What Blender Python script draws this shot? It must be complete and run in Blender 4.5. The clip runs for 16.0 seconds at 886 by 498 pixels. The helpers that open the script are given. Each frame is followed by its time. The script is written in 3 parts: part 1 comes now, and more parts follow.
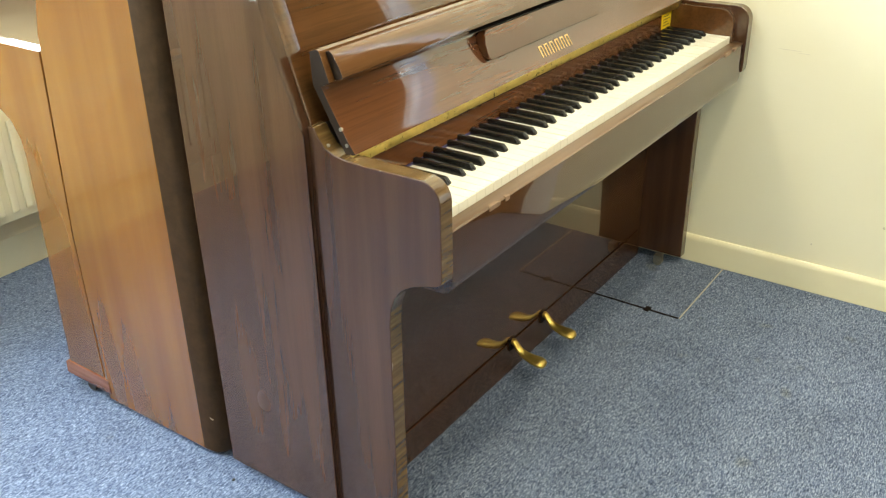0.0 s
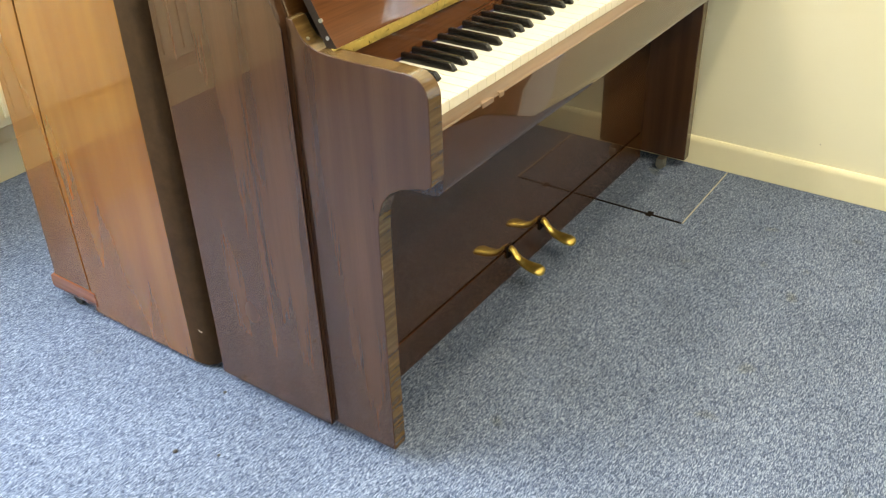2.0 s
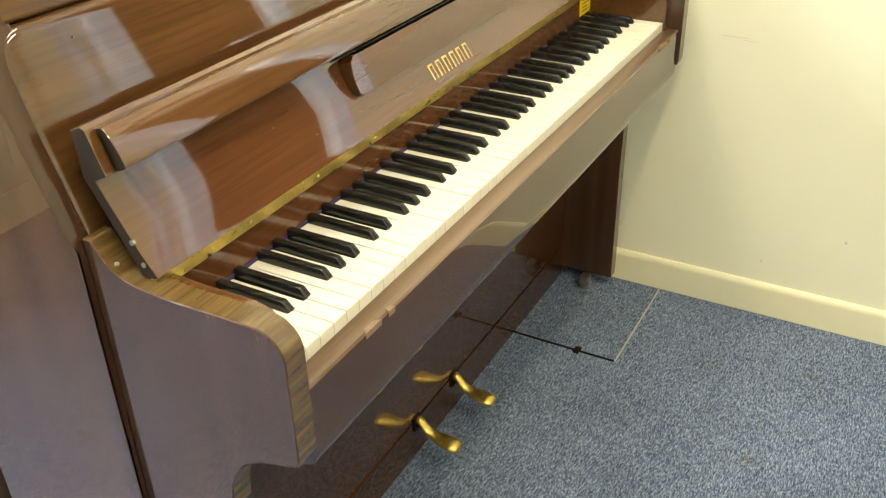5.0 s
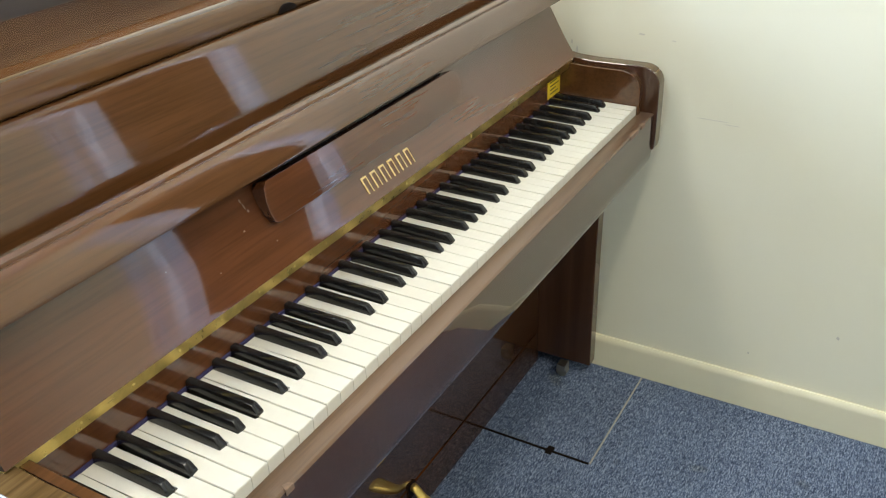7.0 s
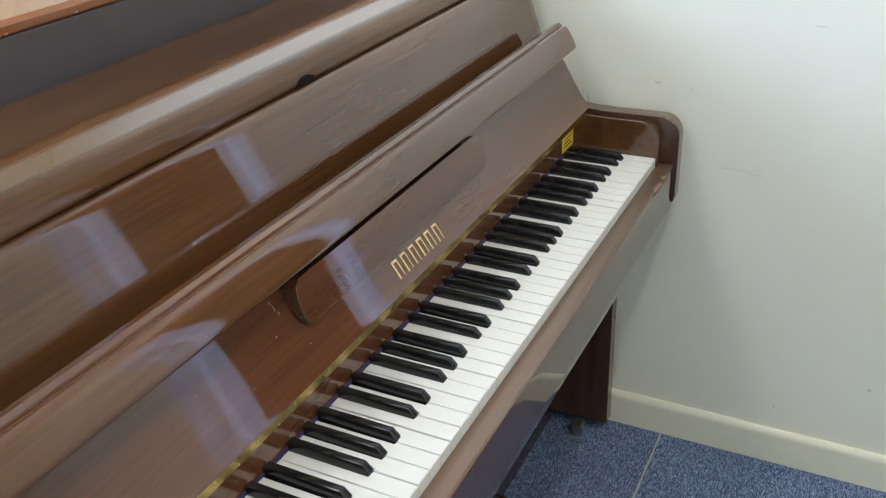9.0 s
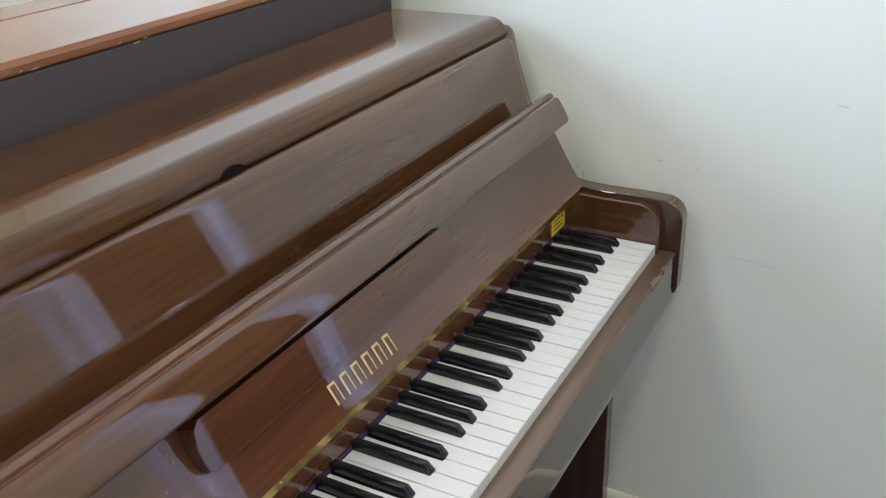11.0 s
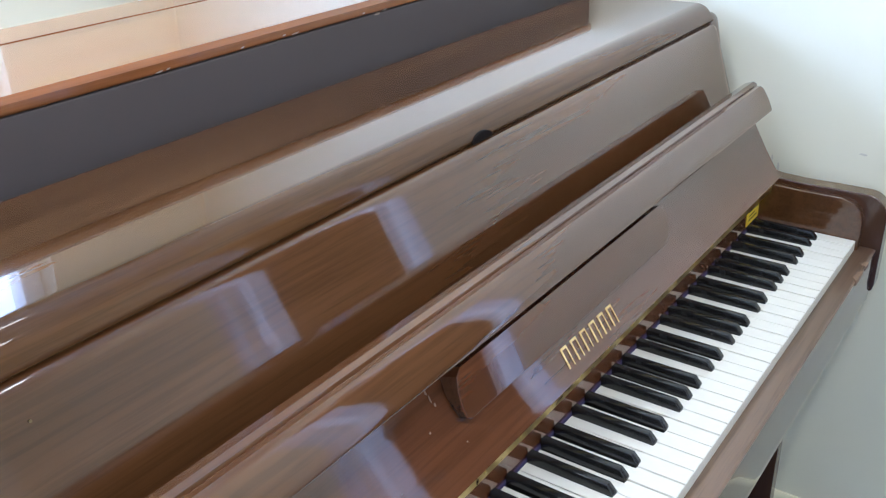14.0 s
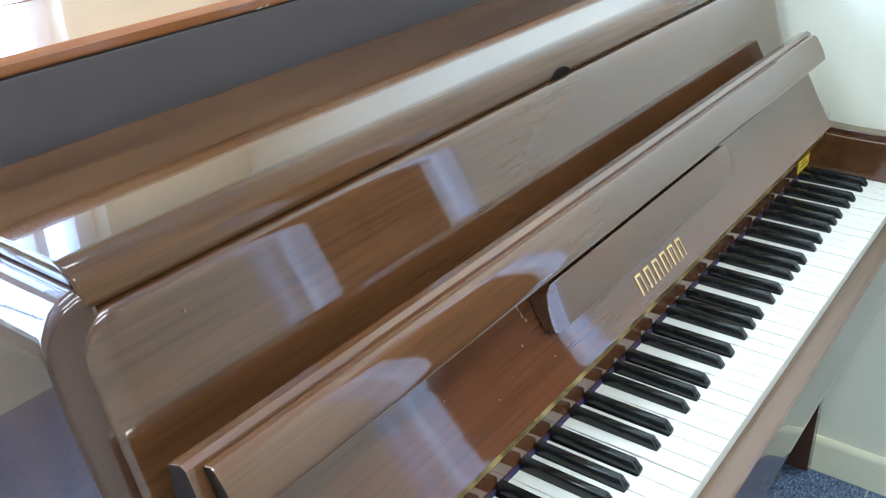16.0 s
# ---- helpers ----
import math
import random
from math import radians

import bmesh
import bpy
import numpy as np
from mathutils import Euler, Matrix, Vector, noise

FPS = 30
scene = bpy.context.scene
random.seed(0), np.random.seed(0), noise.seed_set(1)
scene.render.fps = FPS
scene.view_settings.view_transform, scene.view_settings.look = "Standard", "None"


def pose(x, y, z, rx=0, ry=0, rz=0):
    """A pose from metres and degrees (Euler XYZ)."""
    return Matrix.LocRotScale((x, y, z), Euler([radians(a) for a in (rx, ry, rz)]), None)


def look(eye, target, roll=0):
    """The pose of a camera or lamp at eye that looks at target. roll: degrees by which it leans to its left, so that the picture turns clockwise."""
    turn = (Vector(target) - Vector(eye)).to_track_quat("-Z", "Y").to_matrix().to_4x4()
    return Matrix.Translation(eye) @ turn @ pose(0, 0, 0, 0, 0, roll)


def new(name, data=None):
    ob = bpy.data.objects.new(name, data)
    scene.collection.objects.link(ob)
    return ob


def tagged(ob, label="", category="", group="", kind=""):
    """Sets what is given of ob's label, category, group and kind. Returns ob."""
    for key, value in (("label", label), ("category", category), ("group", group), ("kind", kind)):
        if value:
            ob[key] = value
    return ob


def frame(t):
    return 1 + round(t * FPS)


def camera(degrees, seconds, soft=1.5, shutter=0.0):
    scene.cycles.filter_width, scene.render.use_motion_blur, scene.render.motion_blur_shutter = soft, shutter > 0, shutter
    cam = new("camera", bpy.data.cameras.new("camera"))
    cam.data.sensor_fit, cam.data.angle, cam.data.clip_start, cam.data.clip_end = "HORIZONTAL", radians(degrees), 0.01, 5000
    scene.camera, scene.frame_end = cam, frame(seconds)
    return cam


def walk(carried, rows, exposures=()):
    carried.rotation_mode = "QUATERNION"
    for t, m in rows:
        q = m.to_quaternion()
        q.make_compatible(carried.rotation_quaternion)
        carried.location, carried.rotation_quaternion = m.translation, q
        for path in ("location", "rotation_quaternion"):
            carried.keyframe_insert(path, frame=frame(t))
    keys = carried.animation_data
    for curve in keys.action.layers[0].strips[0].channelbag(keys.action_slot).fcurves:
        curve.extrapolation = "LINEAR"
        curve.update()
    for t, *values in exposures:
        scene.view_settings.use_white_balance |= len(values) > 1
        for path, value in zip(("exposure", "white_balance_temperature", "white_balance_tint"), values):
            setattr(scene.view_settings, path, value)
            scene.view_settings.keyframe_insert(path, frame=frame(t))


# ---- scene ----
cam = camera(51.9, 16.0, soft=1.2)
PATH = [
    (0, (-0.939, -0.676, 1.171), (0.51, 0.361, 0.263), -1.2),
    (0.5, (-0.938, -0.679, 1.158), (0.491, 0.348, 0.209), -1.4),
    (1, (-0.932, -0.675, 1.146), (0.478, 0.342, 0.157), -1.8),
    (1.5, (-0.928, -0.669, 1.135), (0.464, 0.335, 0.108), -1.9),
    (2, (-0.885, -0.655, 1.123), (0.482, 0.334, 0.049), -2.1),
    (2.5, (-0.808, -0.63, 1.127), (0.54, 0.347, 0.019), -2.3),
    (3, (-0.734, -0.623, 1.129), (0.594, 0.343, -0.012), -2.3),
    (3.5, (-0.688, -0.595, 1.137), (0.636, 0.364, -0.015), -2.3),
    (4, (-0.65, -0.504, 1.145), (0.75, 0.404, 0.042), -1.7),
    (4.5, (-0.62, -0.47, 1.155), (0.858, 0.372, 0.104), -1.4),
    (5, (-0.527, -0.467, 1.165), (0.968, 0.379, 0.141), -1.5),
    (7.5, (-0.321, -0.479, 1.229), (1.182, 0.419, 0.263), -2.3),
    (8, (-0.31, -0.461, 1.235), (1.196, 0.445, 0.28), -2.6),
    (8.5, (-0.283, -0.385, 1.246), (1.244, 0.49, 0.297), -2.7),
    (9, (-0.268, -0.34, 1.248), (1.293, 0.48, 0.304), -2.7),
    (11.5, (-0.056, -0.32, 1.248), (1.51, 0.593, 0.405), -1.6),
    (12, (-0.059, -0.307, 1.255), (1.478, 0.663, 0.421), -1.5),
    (12.5, (-0.086, -0.28, 1.251), (1.411, 0.74, 0.402), -1.3),
    (13, (-0.123, -0.253, 1.247), (1.348, 0.796, 0.391), -1.5),
    (13.5, (-0.157, -0.235, 1.239), (1.305, 0.83, 0.385), -1.7),
    (14, (-0.179, -0.228, 1.232), (1.274, 0.84, 0.366), -1.8),
    (14.5, (-0.2, -0.222, 1.227), (1.242, 0.842, 0.339), -1.7),
    (15, (-0.219, -0.222, 1.224), (1.217, 0.841, 0.326), -1.8),
    (15.5, (-0.245, -0.221, 1.221), (1.186, 0.85, 0.323), -2.0),
    (16, (-0.271, -0.208, 1.213), (1.141, 0.873, 0.299), -2.1),
]
walk(cam, [(t, look(eye, target, roll)) for t, eye, target, roll in PATH],
     exposures=[(0, -0.03, 7700, 8), (2, 0.05, 8200, 11), (3.5, 0.25, 8800, 9), (5, -0.07, 8200, 8), (7.5, -0.68, 5900, 16), (9, -0.84, 5600, 19), (11.5, -1.02, 5500, 21), (13.5, -0.68, 5250, 21), (16, -0.27, 5050, 10)])

# ---- world, sun, lamps ----
world = bpy.data.worlds.new("sky_world")
scene.world = world
world.use_nodes = True
wn = world.node_tree
sky = wn.nodes.new("ShaderNodeTexSky")
sky.sky_type = "NISHITA"
sky.sun_disc = False
sky.sun_elevation, sky.sun_rotation = radians(40), radians(200)
wn.links.new(sky.outputs[0], wn.nodes["Background"].inputs[0])
wn.nodes["Background"].inputs[1].default_value = 0.12


def area(name, m, sx, sy, watts, colour):
    lamp = bpy.data.lights.new(name, "AREA")
    lamp.shape, lamp.size, lamp.size_y, lamp.energy, lamp.color = "RECTANGLE", sx, sy, watts, colour
    ob = new(name, lamp)
    ob.matrix_world = m
    return ob


DAY = (0.635, 0.795, 1.0)
WARM = (1.0, 0.91, 0.69)
# daylight in the opening of the long window
area("window_daylight", look((-1.18, 1.74, 1.455), (-1.18, 0.0, 1.455)), 1.72, 1.18, 225, DAY)
# weaker lamp added for the window's right-hand part, its power set by eye
area("window_daylight", look((0.35, 1.74, 1.455), (0.35, 0.0, 1.455)), 0.88, 1.18, 60, DAY)
# ceiling fittings in a row: two placed from wall shadows, the third added fill
area("ceiling_and_fill_lamp", look((0.1, 0.68, 2.40), (0.1, 0.68, 0)), 1.2, 0.14, 17, WARM)
area("ceiling_and_fill_lamp", look((0.1, -0.48, 2.40), (0.1, -0.48, 0)), 1.2, 0.14, 22, WARM)
area("ceiling_and_fill_lamp", look((0.1, -1.52, 2.40), (0.1, -1.52, 0)), 1.2, 0.14, 34, WARM)
# lamps added in assumed sidelights, to show as bright strips in the polish
for y0, y1, watts in ((-0.645, -0.555, 1.5), (-1.30, -1.135, 2.5), (-1.42, -1.335, 0.8)):
    area("reflected_strip_lamp", look((1.285, (y0 + y1) / 2, 1.115), (0, (y0 + y1) / 2, 1.115)), y1 - y0, 1.73, watts, DAY)


# ---- building helpers ----
def part(name, bm, material, parent=None, label="", smooth=35):
    bmesh.ops.recalc_face_normals(bm, faces=bm.faces[:])
    me = bpy.data.meshes.new(name)
    bm.to_mesh(me)
    bm.free()
    me.materials.append(material)
    if smooth:
        me.shade_smooth()
        me.set_sharp_from_angle(angle=radians(smooth))
    ob = new(name, me)
    if smooth == 35:
        ob.modifiers.new("even_normals", "WEIGHTED_NORMAL").keep_sharp = True
    ob.parent = parent
    if label:
        ob["label"] = label
    return ob


def share(name, me, parent, m=None):
    ob = new(name, me)
    ob.parent = parent
    if m is not None:
        ob.matrix_basis = m
    return ob


def thing(name, at, label, category, group="", kind=""):
    ob = new(name)
    ob.location = at
    ob.empty_display_size = 0.1
    return tagged(ob, label, category, group, kind)


def bevel(bm, width, segments=2, angle=40):
    if width <= 0:
        return bm
    edges = [e for e in bm.edges if len(e.link_faces) == 2 and e.calc_face_angle(0) > radians(angle)]
    bmesh.ops.bevel(bm, geom=edges, offset=width, segments=segments, affect="EDGES", profile=0.5)
    return bm


def box(x0, x1, y0, y1, z0, z1, width=0.0, segments=2, bm=None):
    own = bmesh.new()
    bmesh.ops.create_cube(own, size=1)
    for v in own.verts:
        v.co = Vector((x0 + (v.co.x + .5) * (x1 - x0), y0 + (v.co.y + .5) * (y1 - y0), z0 + (v.co.z + .5) * (z1 - z0)))
    bevel(own, width, segments)
    return merged(bm, own)


def merged(bm, own):
    if bm is None:
        return own
    me = bpy.data.meshes.new("tmp")
    own.to_mesh(me)
    own.free()
    bm.from_mesh(me)
    bpy.data.meshes.remove(me)
    return bm


def prism(profile, a, b, axis="x", width=0.0, segments=2, bm=None, angle=50):
    """A closed outline, drawn out along an axis. For x the outline is (y, z), for y (x, z), for z (x, y)."""
    own = bmesh.new()
    put = {"x": lambda p, s: (s, p[0], p[1]), "y": lambda p, s: (p[0], s, p[1]), "z": lambda p, s: (p[0], p[1], s)}[axis]
    one = [own.verts.new(put(p, a)) for p in profile]
    two = [own.verts.new(put(p, b)) for p in profile]
    own.faces.new(one)
    own.faces.new(two[::-1])
    for i in range(len(profile)):
        j = (i + 1) % len(profile)
        own.faces.new((one[j], one[i], two[i], two[j]))
    bmesh.ops.recalc_face_normals(own, faces=own.faces[:])
    bevel(own, width, segments, angle)
    return merged(bm, own)


def rounded_ends(profile, a, b, r0, r1, above, bm_bevel=0.0, n=7):
    """An outline drawn out along x whose upper part (points higher than above) is rounded down by r0 at a and by r1 at b."""
    slices = [(a + r0 * (1 - math.cos(math.pi / 2 * k / n)), r0 * (1 - math.sin(math.pi / 2 * k / n))) for k in range(n + 1)] if r0 else [(a, 0.0)]
    slices += [(b - r1 * (1 - math.cos(math.pi / 2 * k / n)), r1 * (1 - math.sin(math.pi / 2 * k / n))) for k in range(n, -1, -1)] if r1 else [(b, 0.0)]
    bm = bmesh.new()
    loops = [[bm.verts.new((x, y, z - drop if z > above else z)) for y, z in profile] for x, drop in slices]
    for one, two in zip(loops, loops[1:]):
        for i in range(len(profile)):
            j = (i + 1) % len(profile)
            bm.faces.new((one[j], one[i], two[i], two[j]))
    bm.faces.new(loops[0])
    bm.faces.new(loops[-1][::-1])
    bmesh.ops.recalc_face_normals(bm, faces=bm.faces[:])
    return bevel(bm, bm_bevel, 2, 60)


def arc(cy, cz, r, a0, a1, n=8):
    return [(cy + r * math.cos(radians(a0 + (a1 - a0) * i / n)), cz + r * math.sin(radians(a0 + (a1 - a0) * i / n))) for i in range(n + 1)]


def rod(p, q, r0, r1=None, n=14, bm=None):
    own = bmesh.new()
    p, q = Vector(p), Vector(q)
    bmesh.ops.create_cone(own, cap_ends=True, segments=n, radius1=r0, radius2=r0 if r1 is None else r1, depth=(q - p).length)
    own.transform(Matrix.Translation((p + q) / 2) @ (q - p).to_track_quat("Z", "Y").to_matrix().to_4x4())
    return merged(bm, own)


def ball(c, rx, ry, rz, bm=None, n=14):
    own = bmesh.new()
    bmesh.ops.create_uvsphere(own, u_segments=n, v_segments=n // 2 + 2, radius=1)
    own.transform(Matrix.Translation(c) @ Matrix.Diagonal((rx, ry, rz, 1)))
    return merged(bm, own)


# ---- materials ----
def material(name):
    mat = bpy.data.materials.new(name)
    mat.use_nodes = True
    return mat, mat.node_tree, mat.node_tree.nodes["Principled BSDF"]


def node(nt, kind, **inputs):
    n = nt.nodes.new(kind)
    for key, value in inputs.items():
        n.inputs[key.replace("_", " ")].default_value = value
    return n


def ramp(nt, source, stops):
    n = nt.nodes.new("ShaderNodeValToRGB")
    while len(n.color_ramp.elements) < len(stops):
        n.color_ramp.elements.new(0.5)
    for e, (at, colour) in zip(n.color_ramp.elements, stops):
        e.position = at
        e.color = (*colour, 1) if len(colour) == 3 else (colour[0],) * 3 + (1,)
    nt.links.new(source, n.inputs[0])
    return n


def coords(nt, scale=(1, 1, 1), rot=(0, 0, 0)):
    tc = nt.nodes.new("ShaderNodeTexCoord")
    mp = nt.nodes.new("ShaderNodeMapping")
    mp.inputs["Scale"].default_value = scale
    mp.inputs["Rotation"].default_value = rot
    nt.links.new(tc.outputs["Object"], mp.inputs[0])
    return mp.outputs[0]


def mix(nt, a, b, factor, blend="MIX"):
    n = nt.nodes.new("ShaderNodeMix")
    n.data_type, n.blend_type = "RGBA", blend
    for socket, value in ((n.inputs[6], a), (n.inputs[7], b), (n.inputs[0], factor)):
        if hasattr(value, "is_linked"):
            nt.links.new(value, socket)
        else:
            socket.default_value = value if isinstance(value, (int, float)) else (*value, 1)
    return n.outputs[2]


def bump(nt, bsdf, height, strength, distance=0.001):
    b = node(nt, "ShaderNodeBump", Strength=strength, Distance=distance)
    nt.links.new(height, b.inputs["Height"])
    nt.links.new(b.outputs[0], bsdf.inputs["Normal"])


def wood(name, dark, mid, light, along="x", rough=0.10, coat=0.6, band=14.0, fine=160.0, ripple=0.02, gloss=0.015, pore=0.45, film=1.65):
    """Polished veneer: broad bands of tone, fine pores along the grain, a slightly wavy lacquer."""
    mat, nt, bsdf = material(name)
    def scaled(across, length):
        return {"x": (length, across, across), "y": (across, length, across), "z": (across, across, length)}[along]
    broad = node(nt, "ShaderNodeTexNoise", Scale=1.0, Detail=2.5, Roughness=0.5, Distortion=0.2)
    nt.links.new(coords(nt, scaled(band, band * 0.06)), broad.inputs[0])
    thin = node(nt, "ShaderNodeTexNoise", Scale=1.0, Detail=3.0, Roughness=0.7)
    nt.links.new(coords(nt, scaled(fine, fine * 0.035)), thin.inputs[0])
    big = node(nt, "ShaderNodeTexNoise", Scale=2.3, Detail=2.0)
    nt.links.new(coords(nt), big.inputs[0])
    c1 = ramp(nt, broad.outputs[0], [(0.33, dark), (0.50, mid), (0.66, light)])
    c2 = ramp(nt, thin.outputs[0], [(0.36, (0.45,)), (0.55, (1.0,))])
    c = mix(nt, c1.outputs[0], c2.outputs[0], pore, "MULTIPLY")
    c3 = ramp(nt, big.outputs[0], [(0.3, (0.78,)), (0.7, (1.1,))])
    c = mix(nt, c, c3.outputs[0], 0.8, "MULTIPLY")
    nt.links.new(c, bsdf.inputs["Base Color"])
    r = ramp(nt, big.outputs[0], [(0.3, (rough * 0.8,)), (0.75, (rough * 1.3,))])
    nt.links.new(r.outputs[0], bsdf.inputs["Roughness"])
    bsdf.inputs["Coat Weight"].default_value = coat
    bsdf.inputs["Coat Roughness"].default_value = gloss
    bsdf.inputs["Coat IOR"].default_value = film
    if coat < 0.9:
        bump(nt, bsdf, thin.outputs[0], ripple * 0.4, 0.0003)
    bsdf.inputs["Specular IOR Level"].default_value = 0.3
    wave = node(nt, "ShaderNodeTexNoise", Scale=9.0, Detail=1.0)
    nt.links.new(coords(nt), wave.inputs[0])
    cb = node(nt, "ShaderNodeBump", Strength=ripple * 1.5, Distance=0.002)
    nt.links.new(wave.outputs[0], cb.inputs["Height"])
    nt.links.new(cb.outputs[0], bsdf.inputs["Coat Normal"])
    return mat


def plain(name, colour, rough=0.5, metal=0.0, vary=0.12, scale=30.0, relief=0.0, coat=0.0):
    mat, nt, bsdf = material(name)
    n = node(nt, "ShaderNodeTexNoise", Scale=scale, Detail=5.0, Roughness=0.65)
    nt.links.new(coords(nt), n.inputs[0])
    c = ramp(nt, n.outputs[0], [(0.3, tuple(v * (1 - vary) for v in colour)), (0.7, tuple(min(1, v * (1 + vary)) for v in colour))])
    nt.links.new(c.outputs[0], bsdf.inputs["Base Color"])
    r = ramp(nt, n.outputs[0], [(0.3, (rough * 0.85,)), (0.7, (min(1, rough * 1.15),))])
    nt.links.new(r.outputs[0], bsdf.inputs["Roughness"])
    bsdf.inputs["Metallic"].default_value = metal
    bsdf.inputs["Coat Weight"].default_value = coat
    if relief:
        bump(nt, bsdf, n.outputs[0], relief)
    return mat


def carpet_material():
    mat, nt, bsdf = material("blue_carpet")
    tuft = node(nt, "ShaderNodeTexNoise", Scale=1.0, Detail=1.5, Roughness=0.6, Distortion=1.2)
    nt.links.new(coords(nt, (120, 470, 300), (0, 0, 0.32)), tuft.inputs[0])
    fleck = node(nt, "ShaderNodeTexVoronoi", Scale=520.0)
    nt.links.new(coords(nt, (0.5, 1.0, 1.0), (0, 0, 0.35)), fleck.inputs[0])
    wide = node(nt, "ShaderNodeTexNoise", Scale=6.0, Detail=4.0)
    nt.links.new(coords(nt), wide.inputs[0])
    spot = node(nt, "ShaderNodeTexNoise", Scale=11.0, Detail=1.0)
    nt.links.new(coords(nt), spot.inputs[0])
    c = ramp(nt, tuft.outputs[0], [(0.34, (0.036, 0.055, 0.104)), (0.50, (0.106, 0.142, 0.222)), (0.63, (0.27, 0.33, 0.44))])
    f = ramp(nt, fleck.outputs["Color"], [(0.1, (0.7,)), (0.9, (1.25,))])
    k = mix(nt, c.outputs[0], f.outputs[0], 0.8, "MULTIPLY")
    w = ramp(nt, wide.outputs[0], [(0.3, (0.84,)), (0.7, (1.1,))])
    k = mix(nt, k, w.outputs[0], 0.8, "MULTIPLY")
    stain = ramp(nt, spot.outputs[0], [(0.70, (1.0, 1.0, 1.0)), (0.78, (0.95, 0.86, 0.66))])
    k = mix(nt, k, stain.outputs[0], 0.7, "MULTIPLY")
    nt.links.new(k, bsdf.inputs["Base Color"])
    bsdf.inputs["Roughness"].default_value = 0.95
    bsdf.inputs["Specular IOR Level"].default_value = 0.15
    bump(nt, bsdf, tuft.outputs[0], 0.5, 0.0015)
    return mat


def wall_material(name, colour):
    """Cream emulsion with roller texture and a few dark scuffs."""
    mat, nt, bsdf = material(name)
    grain = node(nt, "ShaderNodeTexNoise", Scale=420.0, Detail=2.0)
    wide = node(nt, "ShaderNodeTexNoise", Scale=2.0, Detail=4.0)
    nt.links.new(coords(nt), grain.inputs[0])
    nt.links.new(coords(nt), wide.inputs[0])
    c = ramp(nt, wide.outputs[0], [(0.3, tuple(v * 0.95 for v in colour)), (0.7, colour)])
    nt.links.new(c.outputs[0], bsdf.inputs["Base Color"])
    bsdf.inputs["Roughness"].default_value = 0.6
    bsdf.inputs["Specular IOR Level"].default_value = 0.3
    bump(nt, bsdf, grain.outputs[0], 0.12, 0.001)
    return mat


M_CASE = wood("dark_mahogany_case", (0.082, 0.034, 0.0115), (0.106, 0.045, 0.016), (0.134, 0.059, 0.022), "x", 0.06, 1.0, ripple=0.006, pore=0.4, film=1.55)
M_LID = wood("dark_mahogany_lid", (0.056, 0.025, 0.009), (0.084, 0.039, 0.0135), (0.112, 0.053, 0.0195), "x", 0.12, 1.0, 20.0, ripple=0.006, pore=0.45, film=1.29)
M_LID.node_tree.nodes["Principled BSDF"].inputs["Specular IOR Level"].default_value = 0.1
M_END = plain("dark_end_faces", (0.020, 0.0105, 0.005), 0.62)
M_END.node_tree.nodes["Principled BSDF"].inputs["Specular IOR Level"].default_value = 0.12
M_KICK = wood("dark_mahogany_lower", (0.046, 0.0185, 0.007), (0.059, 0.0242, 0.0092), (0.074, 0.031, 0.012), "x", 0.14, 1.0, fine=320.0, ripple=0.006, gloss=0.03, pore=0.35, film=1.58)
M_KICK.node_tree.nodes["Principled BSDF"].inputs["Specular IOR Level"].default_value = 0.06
M_POST = plain("dark_varnished_post", (0.048, 0.025, 0.011), 0.38, vary=0.25, scale=40)
M_POST.node_tree.nodes["Principled BSDF"].inputs["Specular IOR Level"].default_value = 0.14
M_PEDAL = plain("worn_yellow_brass", (0.74, 0.53, 0.15), 0.33, 1.0, 0.15, 60)
M_SIDE = wood("dark_mahogany_side", (0.050, 0.0215, 0.0108), (0.064, 0.0278, 0.0138), (0.080, 0.0355, 0.0175), "z", 0.22, 1.0, 26.0, 420.0, 0.006, 0.02, 0.14, 1.5)
M_SIDE.node_tree.nodes["Principled BSDF"].inputs["Specular IOR Level"].default_value = 0.12
M_EDGE = wood("worn_oak_edge", (0.085, 0.047, 0.0155), (0.112, 0.064, 0.0215), (0.148, 0.089, 0.032), "x", 0.26, 0.6, 150.0, 420.0, 0.03, pore=0.3)
M_NAME = wood("red_mahogany_fall", (0.080, 0.027, 0.010), (0.120, 0.042, 0.016), (0.160, 0.060, 0.024), "x", 0.06, 1.0, ripple=0.006, pore=0.35, film=1.55)
M_ORANGE = wood("orange_mahogany", (0.168, 0.059, 0.0105), (0.190, 0.070, 0.0125), (0.216, 0.084, 0.0155), "z", 0.2, 1.0, 16.0, 420.0, 0.006, 0.022, 0.06, 1.65)
M_ORANGE_X = wood("orange_mahogany_top", (0.22, 0.075, 0.020), (0.30, 0.112, 0.032), (0.36, 0.15, 0.048), "x", 0.16, 0.8, 18.0, 170.0, 0.01, 0.03, 0.3, 1.36)
M_REDTOE = wood("red_mahogany_toe", (0.15, 0.050, 0.026), (0.25, 0.090, 0.048), (0.32, 0.13, 0.07), "y", 0.2, 0.6, 30.0)
M_WORN = wood("worn_slip_edge", (0.062, 0.034, 0.018), (0.105, 0.060, 0.032), (0.16, 0.096, 0.056), "x", 0.35, 0.4)
M_IVORY = plain("white_key_plastic", (0.68, 0.66, 0.57), 0.22, vary=0.03, scale=60)
M_EBONY = plain("black_key", (0.012, 0.012, 0.012), 0.16, vary=0.3, scale=80)
M_BRASS = plain("tarnished_brass", (0.62, 0.46, 0.14), 0.30, 1.0, 0.14, 60)
M_STEEL = plain("dull_steel", (0.45, 0.42, 0.36), 0.35, 1.0, 0.2, 120)
